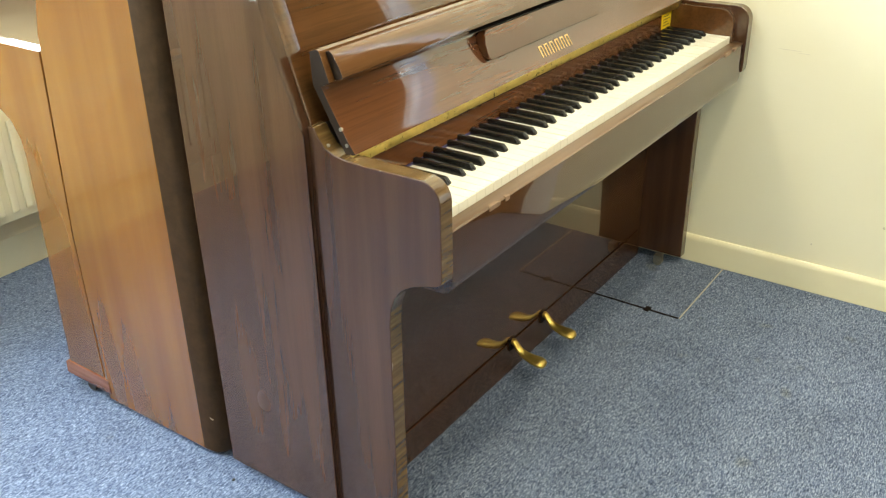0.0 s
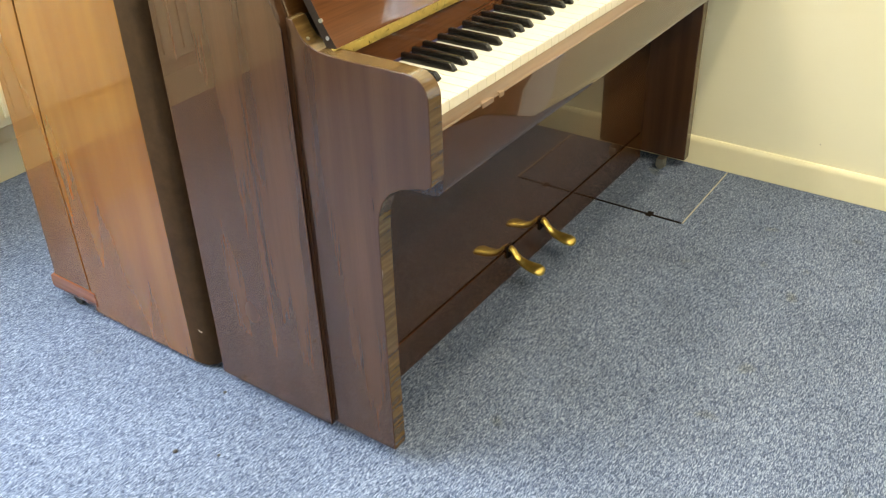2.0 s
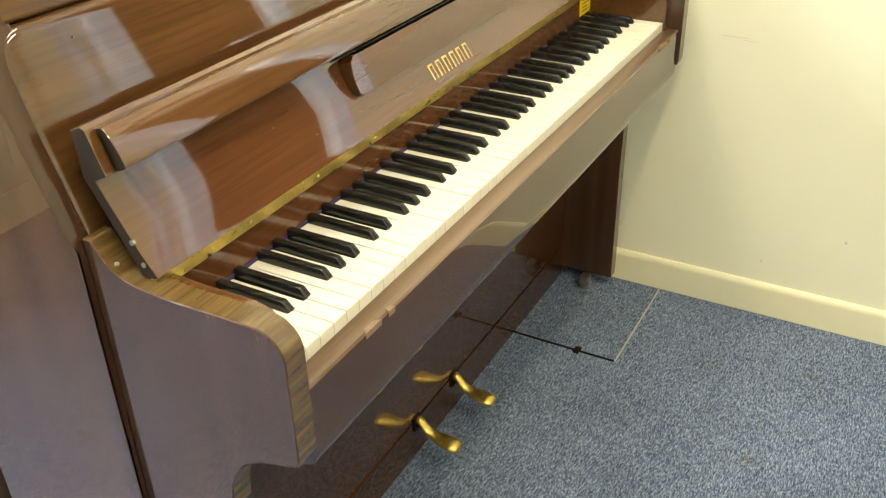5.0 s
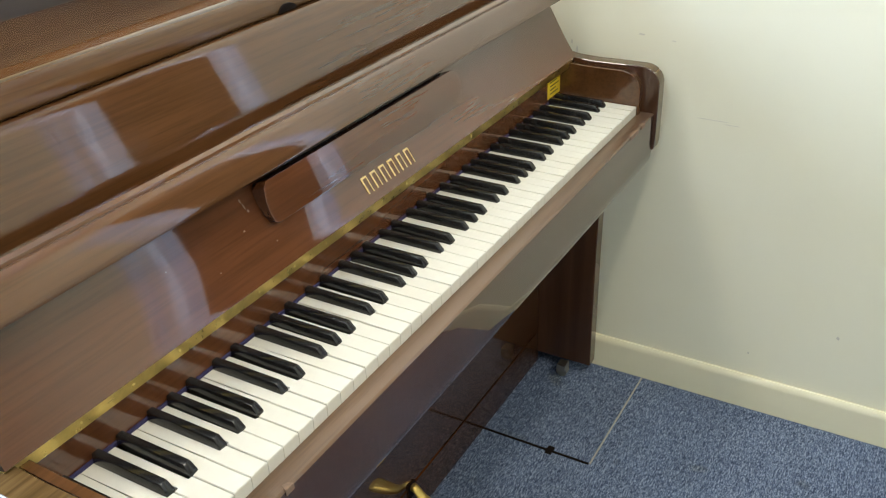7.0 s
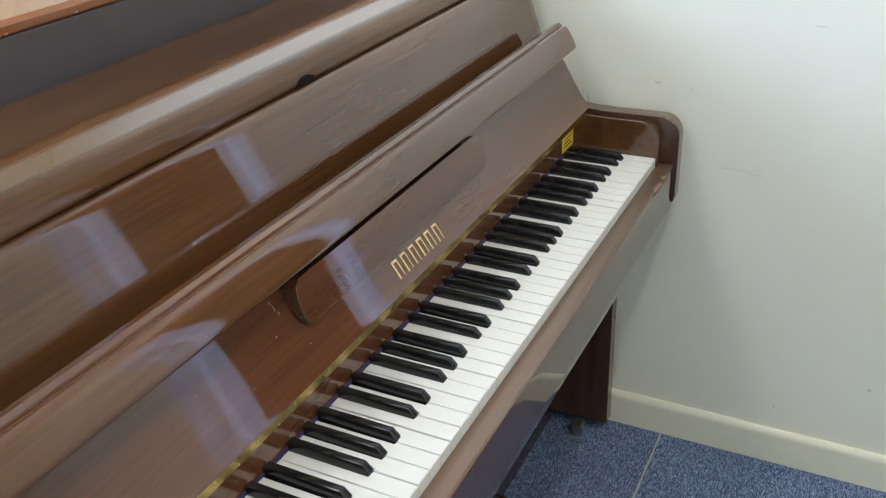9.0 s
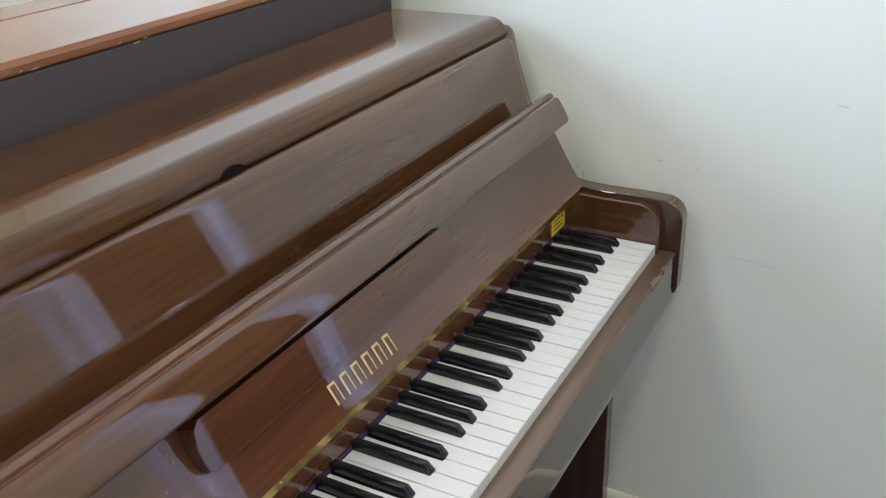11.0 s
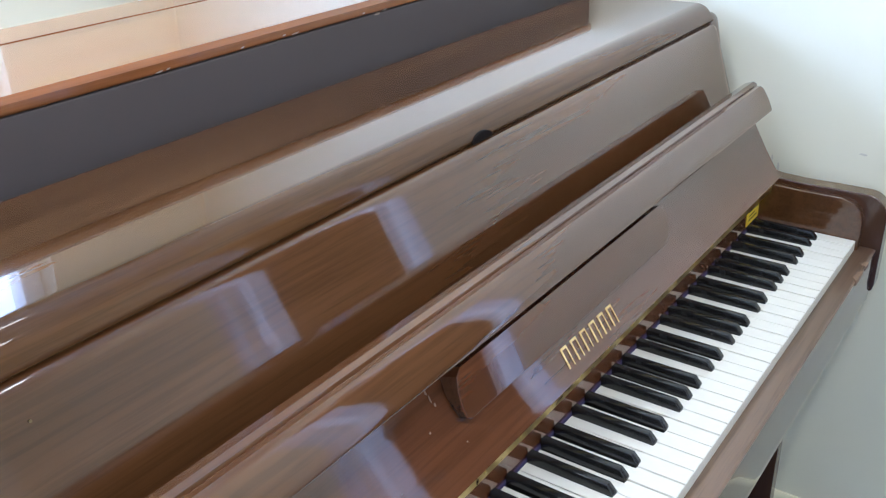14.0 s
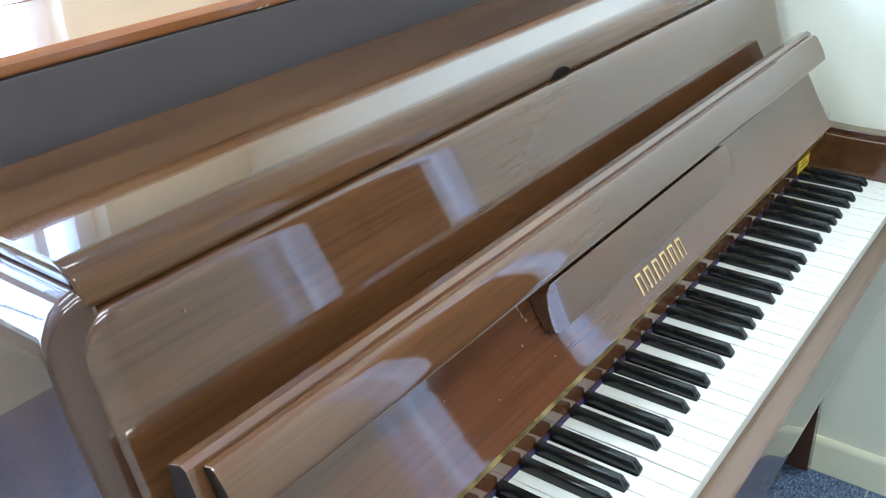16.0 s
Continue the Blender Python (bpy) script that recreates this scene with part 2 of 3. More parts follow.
M_DARK = plain("dark_gap", (0.012, 0.009, 0.008), 0.8)
M_DARK.node_tree.nodes["Principled BSDF"].inputs["Specular IOR Level"].default_value = 0.04
M_BACK = plain("black_backing_cloth", (0.074, 0.059, 0.056), 0.8, vary=0.12, scale=45, relief=0.05)
M_FELT = plain("purple_felt", (0.03, 0.026, 0.085), 0.95, vary=0.3, scale=300)
M_GOLD = plain("gold_transfer", (0.72, 0.52, 0.22), 0.35, 0.3)
M_YELLOW = plain("yellow_sticker", (0.75, 0.52, 0.02), 0.45)
M_INK = plain("label_ink", (0.05, 0.04, 0.02), 0.6)
M_CHIP = plain("pale_chipped_varnish", (0.34, 0.27, 0.21), 0.7)
M_SCUFF = plain("grey_scuff", (0.62, 0.58, 0.47), 0.8)
M_WALL = wall_material("cream_wall_paint", (0.81, 0.775, 0.60))
M_GLOSS = plain("cream_gloss_paint", (0.77, 0.72, 0.52), 0.38, vary=0.03, scale=6)
M_WHITE = plain("white_gloss_paint", (0.83, 0.83, 0.82), 0.3, vary=0.03, scale=6)
M_CEIL = plain("ceiling_paint", (0.85, 0.85, 0.83), 0.8, vary=0.03, scale=5)
M_CARPET = carpet_material()
M_ALU = plain("dull_metal_edge", (0.36, 0.345, 0.30), 0.5)
M_RUBBER = plain("dark_rubber", (0.03, 0.03, 0.03), 0.6)
M_WOODRAW = plain("bare_chipped_wood", (0.19, 0.12, 0.075), 0.7, vary=0.3, scale=200)
M_DOOR = wood("brown_door_veneer", (0.10, 0.045, 0.02), (0.16, 0.075, 0.03), (0.22, 0.11, 0.05), "z", 0.3, 0.2)


def glass_material():
    mat, nt, bsdf = material("clear_glass")
    bsdf.inputs["Transmission Weight"].default_value = 1.0
    bsdf.inputs["Roughness"].default_value = 0.0
    bsdf.inputs["IOR"].default_value = 1.45
    return mat


M_GLASS = glass_material()

# ---- room ----
WX, WY, LX, BY, CZ = 1.25, 1.60, -3.2, -3.4, 2.45

floor = tagged(part("floor", box(LX, WX, BY, WY, -0.06, 0.0), M_CARPET, smooth=0), "blue flecked loop-pile office carpet", "floor", kind="structure")
tagged(part("ceiling", box(LX, WX, BY, WY, CZ, CZ + 0.1), M_CEIL, smooth=0), "plain white painted ceiling", "ceiling", kind="structure")

# right-hand wall with an assumed doorway and glazed sidelights, out of view
D0, D1, DH = -1.45, -0.54, 2.02
tagged(part("wall_east", box(WX, WX + 0.12, D1, WY + 0.2, 0, CZ, bm=box(WX, WX + 0.12, BY - 0.2, D0, 0, CZ, bm=box(WX, WX + 0.12, D0, D1, DH, CZ))), M_WALL, smooth=0),
       "cream painted wall with faint scuffs", "wall", kind="structure")
# window wall with one long opening
W0, W1, S0, S1 = -2.05, 0.80, 0.86, 2.05
wn_bm = box(LX, WX, WY, WY + 0.2, 0, S0)
box(LX, WX, WY, WY + 0.2, S1, CZ, bm=wn_bm)
box(LX, W0, WY, WY + 0.2, S0, S1, bm=wn_bm)
box(W1, WX, WY, WY + 0.2, S0, S1, bm=wn_bm)
tagged(part("wall_north", wn_bm, M_WALL, smooth=0), "cream painted wall below a long window", "wall", kind="structure")
tagged(part("wall_west", box(LX - 0.12, LX, BY - 0.2, WY + 0.2, 0, CZ), M_WALL, smooth=0), "plain cream painted wall", "wall", kind="structure")
tagged(part("wall_south", box(LX, WX, BY - 0.12, BY, 0, CZ), M_WALL, smooth=0), "plain cream painted wall", "wall", kind="structure")

sk = [(WX, 0.001), (WX, 0.077), (WX - 0.004, 0.077), (WX - 0.009, 0.072), (WX - 0.011, 0.063), (WX - 0.011, 0.001)]
tagged(part("baseboard", prism(sk, D1, WY - 0.012, "y"), M_GLOSS), "cream gloss painted skirting board", "skirting", kind="structure")
tagged(part("baseboard", prism(sk, BY, D0, "y"), M_GLOSS), "cream gloss painted skirting board", "skirting", kind="structure")
skn = [(WY, 0.001), (WY, 0.142), (WY - 0.012, 0.142), (WY - 0.018, 0.136), (WY - 0.021, 0.108), (WY - 0.027, 0.100), (WY - 0.028, 0.001)]
tagged(part("baseboard", prism(skn, LX, WX - 0.012, "x"), M_GLOSS), "cream gloss painted skirting board", "skirting", kind="structure")

# unseen door in the right-hand wall, assumed around the added strip lamps
door = tagged(new("door_1"), "assumed brown veneered door between white framed sidelights, out of view", "door", kind="structure")
door.location = (WX, (D0 + D1) / 2, 0)


def under(ob, parent):
    """Keeps a part where it was built once its parent stands elsewhere."""
    ob.parent = parent
    ob.matrix_parent_inverse = Matrix.Translation(parent.location).inverted()
    return ob


under(part("door_leaf", box(WX + 0.004, WX + 0.045, -1.125, -0.655, 0.005, DH - 0.04, 0.002), M_DOOR), door)
for y0, y1 in ((-0.555, D1), (-0.655, -0.645), (-1.135, -1.125), (-1.335, -1.30), (D0, -1.42)):
    under(part("door_post", box(WX + 0.002, WX + 0.07, y0, y1, 0.0, DH - 0.04, 0.002), M_WHITE), door)
under(part("door_head", box(WX + 0.002, WX + 0.07, D0, D1, DH - 0.04, DH, 0.003), M_WHITE), door)
for y0, y1 in ((-0.645, -0.555), (-1.30, -1.135), (-1.42, -1.335)):
    under(part("kick_plate", box(WX + 0.004, WX + 0.05, y0, y1, 0.0, 0.25, 0.003), M_WHITE), door)
    pane = under(part("pane", box(WX + 0.012, WX + 0.018, y0, y1, 0.25, DH - 0.04), M_GLASS, smooth=0), door)
    pane.visible_shadow = False
under(part("door_handle", rod((WX + 0.005, -1.09, 1.0), (WX - 0.03, -1.09, 1.0), 0.009, bm=rod((WX - 0.025, -1.095, 1.0), (WX - 0.025, -0.99, 1.0), 0.009)), M_STEEL), door)

# window: sill, frame, mullions, panes
win = tagged(new("window_1"), "long white framed window above a radiator", "window", kind="structure")
win.location = ((W0 + W1) / 2, WY, S0)
fr = box(W0, W1, WY + 0.06, WY + 0.12, S0, S0 + 0.05, 0.004)
box(W0, W1, WY + 0.06, WY + 0.12, S1 - 0.05, S1, 0.004, bm=fr)
box(W0, W0 + 0.05, WY + 0.06, WY + 0.12, S0 + 0.05, S1 - 0.05, 0.004, bm=fr)
box(W1 - 0.05, W1, WY + 0.06, WY + 0.12, S0 + 0.05, S1 - 0.05, 0.004, bm=fr)
under(part("window_frame", fr, M_WHITE), win)
for mx, mw in ((-1.48, 0.022), (-0.90, 0.022), (-0.20, 0.12), (0.20, 0.014), (0.36, 0.014), (0.52, 0.014), (0.66, 0.014)):
    under(part("mullion", box(mx - mw, mx + mw, WY + 0.06, WY + 0.12, S0 + 0.05, S1 - 0.05, 0.004), M_WHITE), win)
under(part("window_sill", box(LX, WX - 0.001, WY - 0.14, WY, 0.735, 0.76, 0.006), M_WHITE), win)

# radiator under the sill
rad = thing("radiator", (-0.2, WY - 0.06, 0.19), "cream painted panel radiator below the window", "radiator")
rb = box(-1.6, 1.0, WY - 0.085, WY - 0.06, 0.165, 0.46, 0.006)
under(part("panel", rb, M_GLOSS), rad)
for i in range(64):
    x = -1.58 + i * 0.04
    under(part("flute", box(x, x + 0.022, WY - 0.095, WY - 0.085, 0.190, 0.435, 0.0048, 2), M_GLOSS), rad)
under(part("top_grille", box(-1.6, 1.0, WY - 0.085, WY - 0.02, 0.462, 0.475, 0.003), M_GLOSS), rad)
for x in (-1.55, 0.95):
    under(part("wall_bracket", box(x - 0.02, x + 0.02, WY - 0.06, WY, 0.22, 0.42), M_GLOSS), rad)
    under(part("pipe", rod((x, WY - 0.07, 0.0), (x, WY - 0.07, 0.166), 0.008), M_GLOSS), rad)

# housings of the ceiling fittings, unseen; the last goes with the added fill lamp
for cx, cy in ((0.1, 0.68), (0.1, -0.48), (0.1, -1.52)):
    lampo = thing("ceiling_light", (cx, cy, CZ - 0.04), "assumed white fluorescent fitting fixed to the ceiling", "light")
    under(part("housing", box(cx - 0.62, cx + 0.62, cy - 0.07, cy + 0.07, CZ - 0.035, CZ, 0.006), M_WHITE), lampo)

# hatch cut in the carpet
hatch = thing("floor_hatch", (1.09, 0.07, 0), "carpeted floor hatch with one pale metal edge", "hatch")
under(part("metal_edge", box(0.936, WX - 0.012, -0.0395, -0.0368, 0.0, 0.0025), M_ALU), hatch)
under(part("dark_joint", box(0.933, 0.937, -0.036, 0.19, 0.0, 0.0022), M_DARK), hatch)
under(part("finger_hole", box(0.925, 0.947, 0.038, 0.052, 0.0, 0.003, 0.001), M_DARK), hatch)

# ---- upright piano ----
piano = thing("upright_piano", (0.59, 0.25, 0), "dark polished mahogany upright piano, key lid open, facing the room", "piano")
XL, XR = -0.048, 1.223          # outer faces of the case
TS = 0.029                      # side thickness
KZ = 0.635                      # top of the white keys
PITCH = 0.0235


def pp(name, bm, mat, label="", parent=None, smooth=35):
    ob = part(name, bm, mat, None, label, smooth)
    if parent is None:
        return under(ob, piano)
    ob.parent = parent
    return ob


XB = 0.006                      # the body stands this far proud of the cheeks
side_prof = ([(0.465, 0.022), (0.465, 0.944)] + arc(0.270, 0.934, 0.010, 90, 165, 4) + [(0.2520, 0.897)]
             + [(0.205, 0.742), (0.197, 0.730), (0.197, 0.022)])
cheek_prof = ([(0.1968, 0.026), (0.1968, 0.742), (0.186, 0.742), (0.183, 0.738), (0.177, 0.727), (0.167, 0.715), (0.150, 0.707), (0.128, 0.7035), (0.09, 0.702), (0.04, 0.703)]
              + arc(-0.001, 0.671, 0.032, 90, 180, 8)
              + [(-0.033, 0.562), (-0.031, 0.551), (-0.024, 0.546), (-0.004, 0.541), (0.018, 0.534), (0.038, 0.522), (0.053, 0.504), (0.061, 0.482), (0.064, 0.455), (0.066, 0.30), (0.066, 0.026)])
for left in (True, False):
    a, b = (XL - XB, XL + 0.034) if left else (XR - 0.034, XR + XB)
    pp("side_panel", rounded_ends(side_prof, a, b, 0.036 if left else 0.0, 0.0 if left else 0.022, 0.89, 0.003), M_SIDE, "veneered case side with a rounded shoulder")
    a, b = (XL + 0.003, XL + 0.032) if left else (XR - 0.029, XR)
    ck = pp("cheek", prism(cheek_prof, a, b, "x", 0.0012, 1), M_SIDE, "veneered arm and leg with worn solid edges")
    # worn solid lipping along the top and front of the arm
    ck.data.materials.append(M_EDGE)
    for f in ck.data.polygons:
        if abs(f.normal.x) < 0.5:
            f.material_index = 1
    a, b = (XL + 0.036, -0.0012) if left else (1.1762, XR - 0.029)
    pp("cheek_lining", prism([(0.165, 0.60), (0.165, 0.700), (0.135, 0.6975), (0.09, 0.696), (0.03, 0.6965), (0.012, 0.692), (0.000, 0.680), (-0.004, 0.665), (-0.004, 0.60)], a, b, "x", 0.0012, 2), M_CASE, "dark polished inner lining")

# lid
LF = arc(0.287, 0.930, 0.028, 90, 176, 9)
lid_prof = [(0.466, 0.9445), (0.466, 0.958)] + LF + [(0.2605, 0.931), (0.270, 0.9445)]
lid = pp("lid", prism(lid_prof, XL + 0.0255, XR - 0.0255, "x", 0.003, 3), M_LID, "glossy lid with a rounded front edge")
pp("finger_notch", prism([(0.556 + 0.018 * math.cos(radians(a)), 0.931 + 0.009 * math.sin(radians(a))) for a in range(0, 181, 15)], 0.2575, 0.263, "y"), M_DARK, parent=lid)

# upper panel
top_prof = [(0.199, 0.735)] + [(0.2532, 0.918), (0.2556, 0.9245), (0.2600, 0.9285), (0.267, 0.9302)] + [(0.285, 0.9302), (0.285, 0.918), (0.216, 0.735)]
upper = pp("upper_panel", rounded_ends(top_prof, XL + 0.014, XR - 0.012, 0.026, 0.016, 0.9, 0.003), M_CASE, "sloping polished upper panel")
pp("panel_plug", rod((0.039, 0.2475, 0.905), (0.039, 0.2515, 0.904), 0.0011), M_EDGE, parent=upper)

# fallboard: hinged board, folded flap and music ledge, leaning on the upper panel
FY, FZ = 0.128, 0.706
U = Vector((0, 0.339, 0.941))
NF = Vector((0, -0.941, 0.339))


def fall(s, p):
    p += 0.0036 * max(0.0, 1 - s / 0.055) ** 2      # the board curls out towards its hinge
    q = Vector((0, FY, FZ)) + U * s + NF * p
    return (q.y, q.z)


def board(s, p):
    """The board itself leans back behind the plane of its thick lip."""
    return fall(s, p - 0.175 * min(max(s, 0.0), 0.106))


FX0, FX1 = -0.028, 1.190
fallboard = pp("fallboard", prism([board(s, 0) for s in (0, 0.006, 0.012, 0.019, 0.027, 0.036, 0.046, 0.056, 0.104)] + [fall(0.106, 0), fall(0.151, 0), fall(0.155, -0.004), fall(0.155, -0.018), fall(0.11, -0.032), fall(0, -0.018)], FX0, FX1, "x", 0.0012), M_NAME, "polished key lid standing open")
flap_prof = [fall(0.106, 0.001), fall(0.106, 0.0130), fall(0.1072, 0.0160)] + [fall(0.110 + 0.034 * k / 8, 0.0172 + 0.0014 * math.sin(math.pi * k / 8) - 0.0058 * (k / 8)) for k in range(9)] + [fall(0.1475, 0.0085), fall(0.149, 0.001)]
flap = pp("flap", prism(flap_prof, FX0 + 0.011, FX1 - 0.009, "x", 0.0015), M_CASE, "thick folded front lip", fallboard)
# the ends of the key lid and its lip are darker than their fronts
for ob in (fallboard, flap):
    ob.data.materials.append(M_END)
    for f in ob.data.polygons:
        if abs(f.normal.x) > 0.9:
            f.material_index = 1
fallboard.data.materials.append(M_CASE)
for f in fallboard.data.polygons:
    if f.material_index == 0 and f.center.z > 0.80:
        f.material_index = 2
# music ledge with rounded ends
def ledge_outline():
    x0, x1, s0, s1 = 0.352, 0.800, 0.047, 0.098
    o = [(x0 + 0.010, s1), (x0 + 0.003, s1 - 0.006)]
    o += [(x0, s1 - 0.022), (x0 + 0.001, s0 + 0.014), (x0 + 0.004, s0 + 0.004), (x0 + 0.010, s0)]
    o += [(x1 - 0.012, s0), (x1 - 0.004, s0 + 0.004), (x1, s0 + 0.014), (x1, s1 - 0.020), (x1 - 0.006, s1 - 0.006), (x1 - 0.02, s1)]
    return o


def on_fall(outline, p0, p1, width=0.0):
    bm = bmesh.new()
    lo = [bm.verts.new(Vector((x, 0, 0)) + Vector((0, *board(s, p0)))) for x, s in outline]
    hi = [bm.verts.new(Vector((x, 0, 0)) + Vector((0, *board(s, p1)))) for x, s in outline]
    bm.faces.new(lo)
    bm.faces.new(hi[::-1])
    for i in range(len(outline)):
        j = (i + 1) % len(outline)
        bm.faces.new((lo[j], lo[i], hi[i], hi[j]))
    bmesh.ops.recalc_face_normals(bm, faces=bm.faces[:])
    return bevel(bm, width, 2, 50)


def ledge_mesh():
    """The ledge tapers: thin along its lower edge, as thick as the lip along its upper one."""
    bm = bmesh.new()
    outline = ledge_outline()
    lo = [bm.verts.new((x, *board(s, 0.0005))) for x, s in outline]
    hi = [bm.verts.new((x, *fall(s, 0.0005 + 0.11 * (s - 0.047)))) for x, s in outline]
    bm.faces.new(lo)
    bm.faces.new(hi[::-1])
    for i in range(len(outline)):
        j = (i + 1) % len(outline)
        bm.faces.new((lo[j], lo[i], hi[i], hi[j]))
    bmesh.ops.recalc_face_normals(bm, faces=bm.faces[:])
    return bevel(bm, 0.0012, 2, 50)


ledge = pp("music_ledge", ledge_mesh(), M_NAME, "rounded fold-out music ledge", fallboard)
pp("ledge_groove", on_fall([(0.345, 0.0985), (0.79, 0.0985), (0.775, 0.1055), (0.345, 0.1055)], 0.0004, 0.0012), M_DARK, parent=fallboard)
# gold maker's mark as six plain upright shapes
for i in range(6):
    x = 0.522 + i * 0.0203
    bm = on_fall([(x, 0.013), (x + 0.0028, 0.013), (x + 0.0028, 0.035), (x, 0.035)], 0.0003, 0.0008)
    merged(bm, on_fall([(x + 0.0105, 0.013), (x + 0.0123, 0.013), (x + 0.0123, 0.035), (x + 0.0105, 0.035)], 0.0003, 0.0008))
    merged(bm, on_fall([(x + 0.0028, 0.0325), (x + 0.0105, 0.0325), (x + 0.0105, 0.035), (x + 0.0028, 0.035)], 0.0003, 0.0008))
    pp("mark_shape", bm, M_GOLD, parent=fallboard, smooth=0)

# worn spots on the key lid
for x, s0, w, h in ((0.333, 0.088, 0.0022, 0.005), (0.3345, 0.081, 0.0018, 0.0075), (0.337, 0.0745, 0.0028, 0.0035), (0.318, 0.058, 0.0022, 0.0022), (0.352, 0.030, 0.0018, 0.0016), (0.262, 0.035, 0.0016, 0.0014), (0.205, 0.066, 0.0016, 0.0012)):
    pp("worn_spot", on_fall([(x, s0 - h / 2), (x + w / 2, s0 - h * 0.3), (x + w * 0.4, s0 + h / 2), (x - w * 0.3, s0 + h * 0.35), (x - w / 2, s0 - h * 0.1)], 0.0002, 0.0005), M_WOODRAW, parent=fallboard, smooth=0)

# brass piano hinge with knuckles
hinge = pp("hinge", prism([(0.1343, 0.6880), (0.1330, 0.6880), (0.1312, 0.7030), (0.1318, 0.7064), (0.1343, 0.7064)], FX0, FX1, "x"), M_BRASS, "long tarnished brass hinge")
KN = 60
knuckle = None
for i in range(KN):
    x = FX0 + (FX1 - FX0) * i / KN
    if knuckle is None:
        kb = rod((0.0006, 0, 0), ((FX1 - FX0) / KN - 0.0006, 0, 0), 0.0015, n=10)
        knuckle = pp("knuckle", kb, M_BRASS, parent=hinge, smooth=30)
        knuckle.matrix_basis = Matrix.Translation((x, 0.1306, 0.7042))
        kme = knuckle.data
    else:
        share("knuckle", kme, hinge, Matrix.Translation((x, 0.1306, 0.7042)))
for i in range(20):
    x = FX0 + 0.02 + (FX1 - FX0 - 0.04) * i / 19
    pp("screw", ball((x, 0.1320, 0.6950), 0.0022, 0.0010, 0.0022, n=8), M_BRASS, parent=hinge)

# pins in the end of the key lid and in the arm
for s in (0.016, 0.040):
    pp("pin", rod((FX0 + 0.002, *fall(s, -0.008)), (FX0 - 0.0012, *fall(s, -0.008)), 0.0028, n=10), M_STEEL, parent=fallboard)
pp("pin", rod((XL + 0.012, 0.168, 0.714), (XL + 0.012, 0.167, 0.7175), 0.0026, n=10), M_STEEL)

# name board below the hinge, felt and sticker
nb = pp("name_board", prism([(0.1476, 0.630), (0.1490, 0.6875), (0.1345, 0.6875), (0.1345, 0.7055), (0.165, 0.7055), (0.165, 0.630)], XL + 0.0295, XR - 0.0295, "x"), M_NAME, "polished strip behind the keys")
pp("felt_strip", box(0.0, 1.175, 0.1452, 0.1478, 0.634, 0.6385), M_FELT, parent=nb)
st = pp("sticker", box(1.118, 1.172, 0.1472, 0.1486, 0.644, 0.684), M_YELLOW, "yellow paper sticker with small print", nb, 0)
for i, w in enumerate((0.030, 0.038, 0.026, 0.036)):
    pp("print_bar", box(1.126, 1.126 + w, 0.1467, 0.1472, 0.672 - i * 0.007, 0.674 - i * 0.007), M_INK, parent=st, smooth=0)

# keys: fifty white, thirty-five black, from A to A
TAIL = {"C": (0, -0.0075), "D": (0.0048, -0.0048), "E": (0.0075, 0), "F": (0, -0.0085), "G": (0.0035, -0.0060), "A": (0.0060, -0.0035), "B": (0.0085, 0)}
NAMES = "ABCDEFG"
key_mesh = {}
for i in range(50):
    nm = NAMES[i % 7]
    l, r = TAIL[nm]
    form = nm
    if i == 0:
        l, form = 0.0, "A_low"
    if i == 49:
        r, form = 0.0, "A_high"
    tilt = random.uniform(-0.0005, 0.0005)
    if form not in key_mesh:
        g = 0.0005
        o = [(g, 0.0), (PITCH - g, 0.0), (PITCH - g, 0.0505), (PITCH - g + r, 0.0505), (PITCH - g + r, 0.1485), (g + l, 0.1485), (g + l, 0.0505), (g, 0.0505)]
        o = [p for k, p in enumerate(o) if k == 0 or p != o[k - 1]]
        bm = prism(o, -0.020, 0.0, "z")
        bmesh.ops.bevel(bm, geom=[e for e in bm.edges if all(v.co.z > -0.001 for v in e.verts) and max(v.co.y for v in e.verts) < 0.06], offset=0.0007, segments=2, affect="EDGES")
        key_mesh[form] = pp("white_key", bm, M_IVORY, smooth=0)
        key_mesh[form].matrix_basis = Matrix.Translation((i * PITCH, 0, KZ + tilt))
        continue
    under(share("white_key", key_mesh[form].data, None, Matrix.Translation((i * PITCH, 0, KZ + tilt))), piano)
bk = None
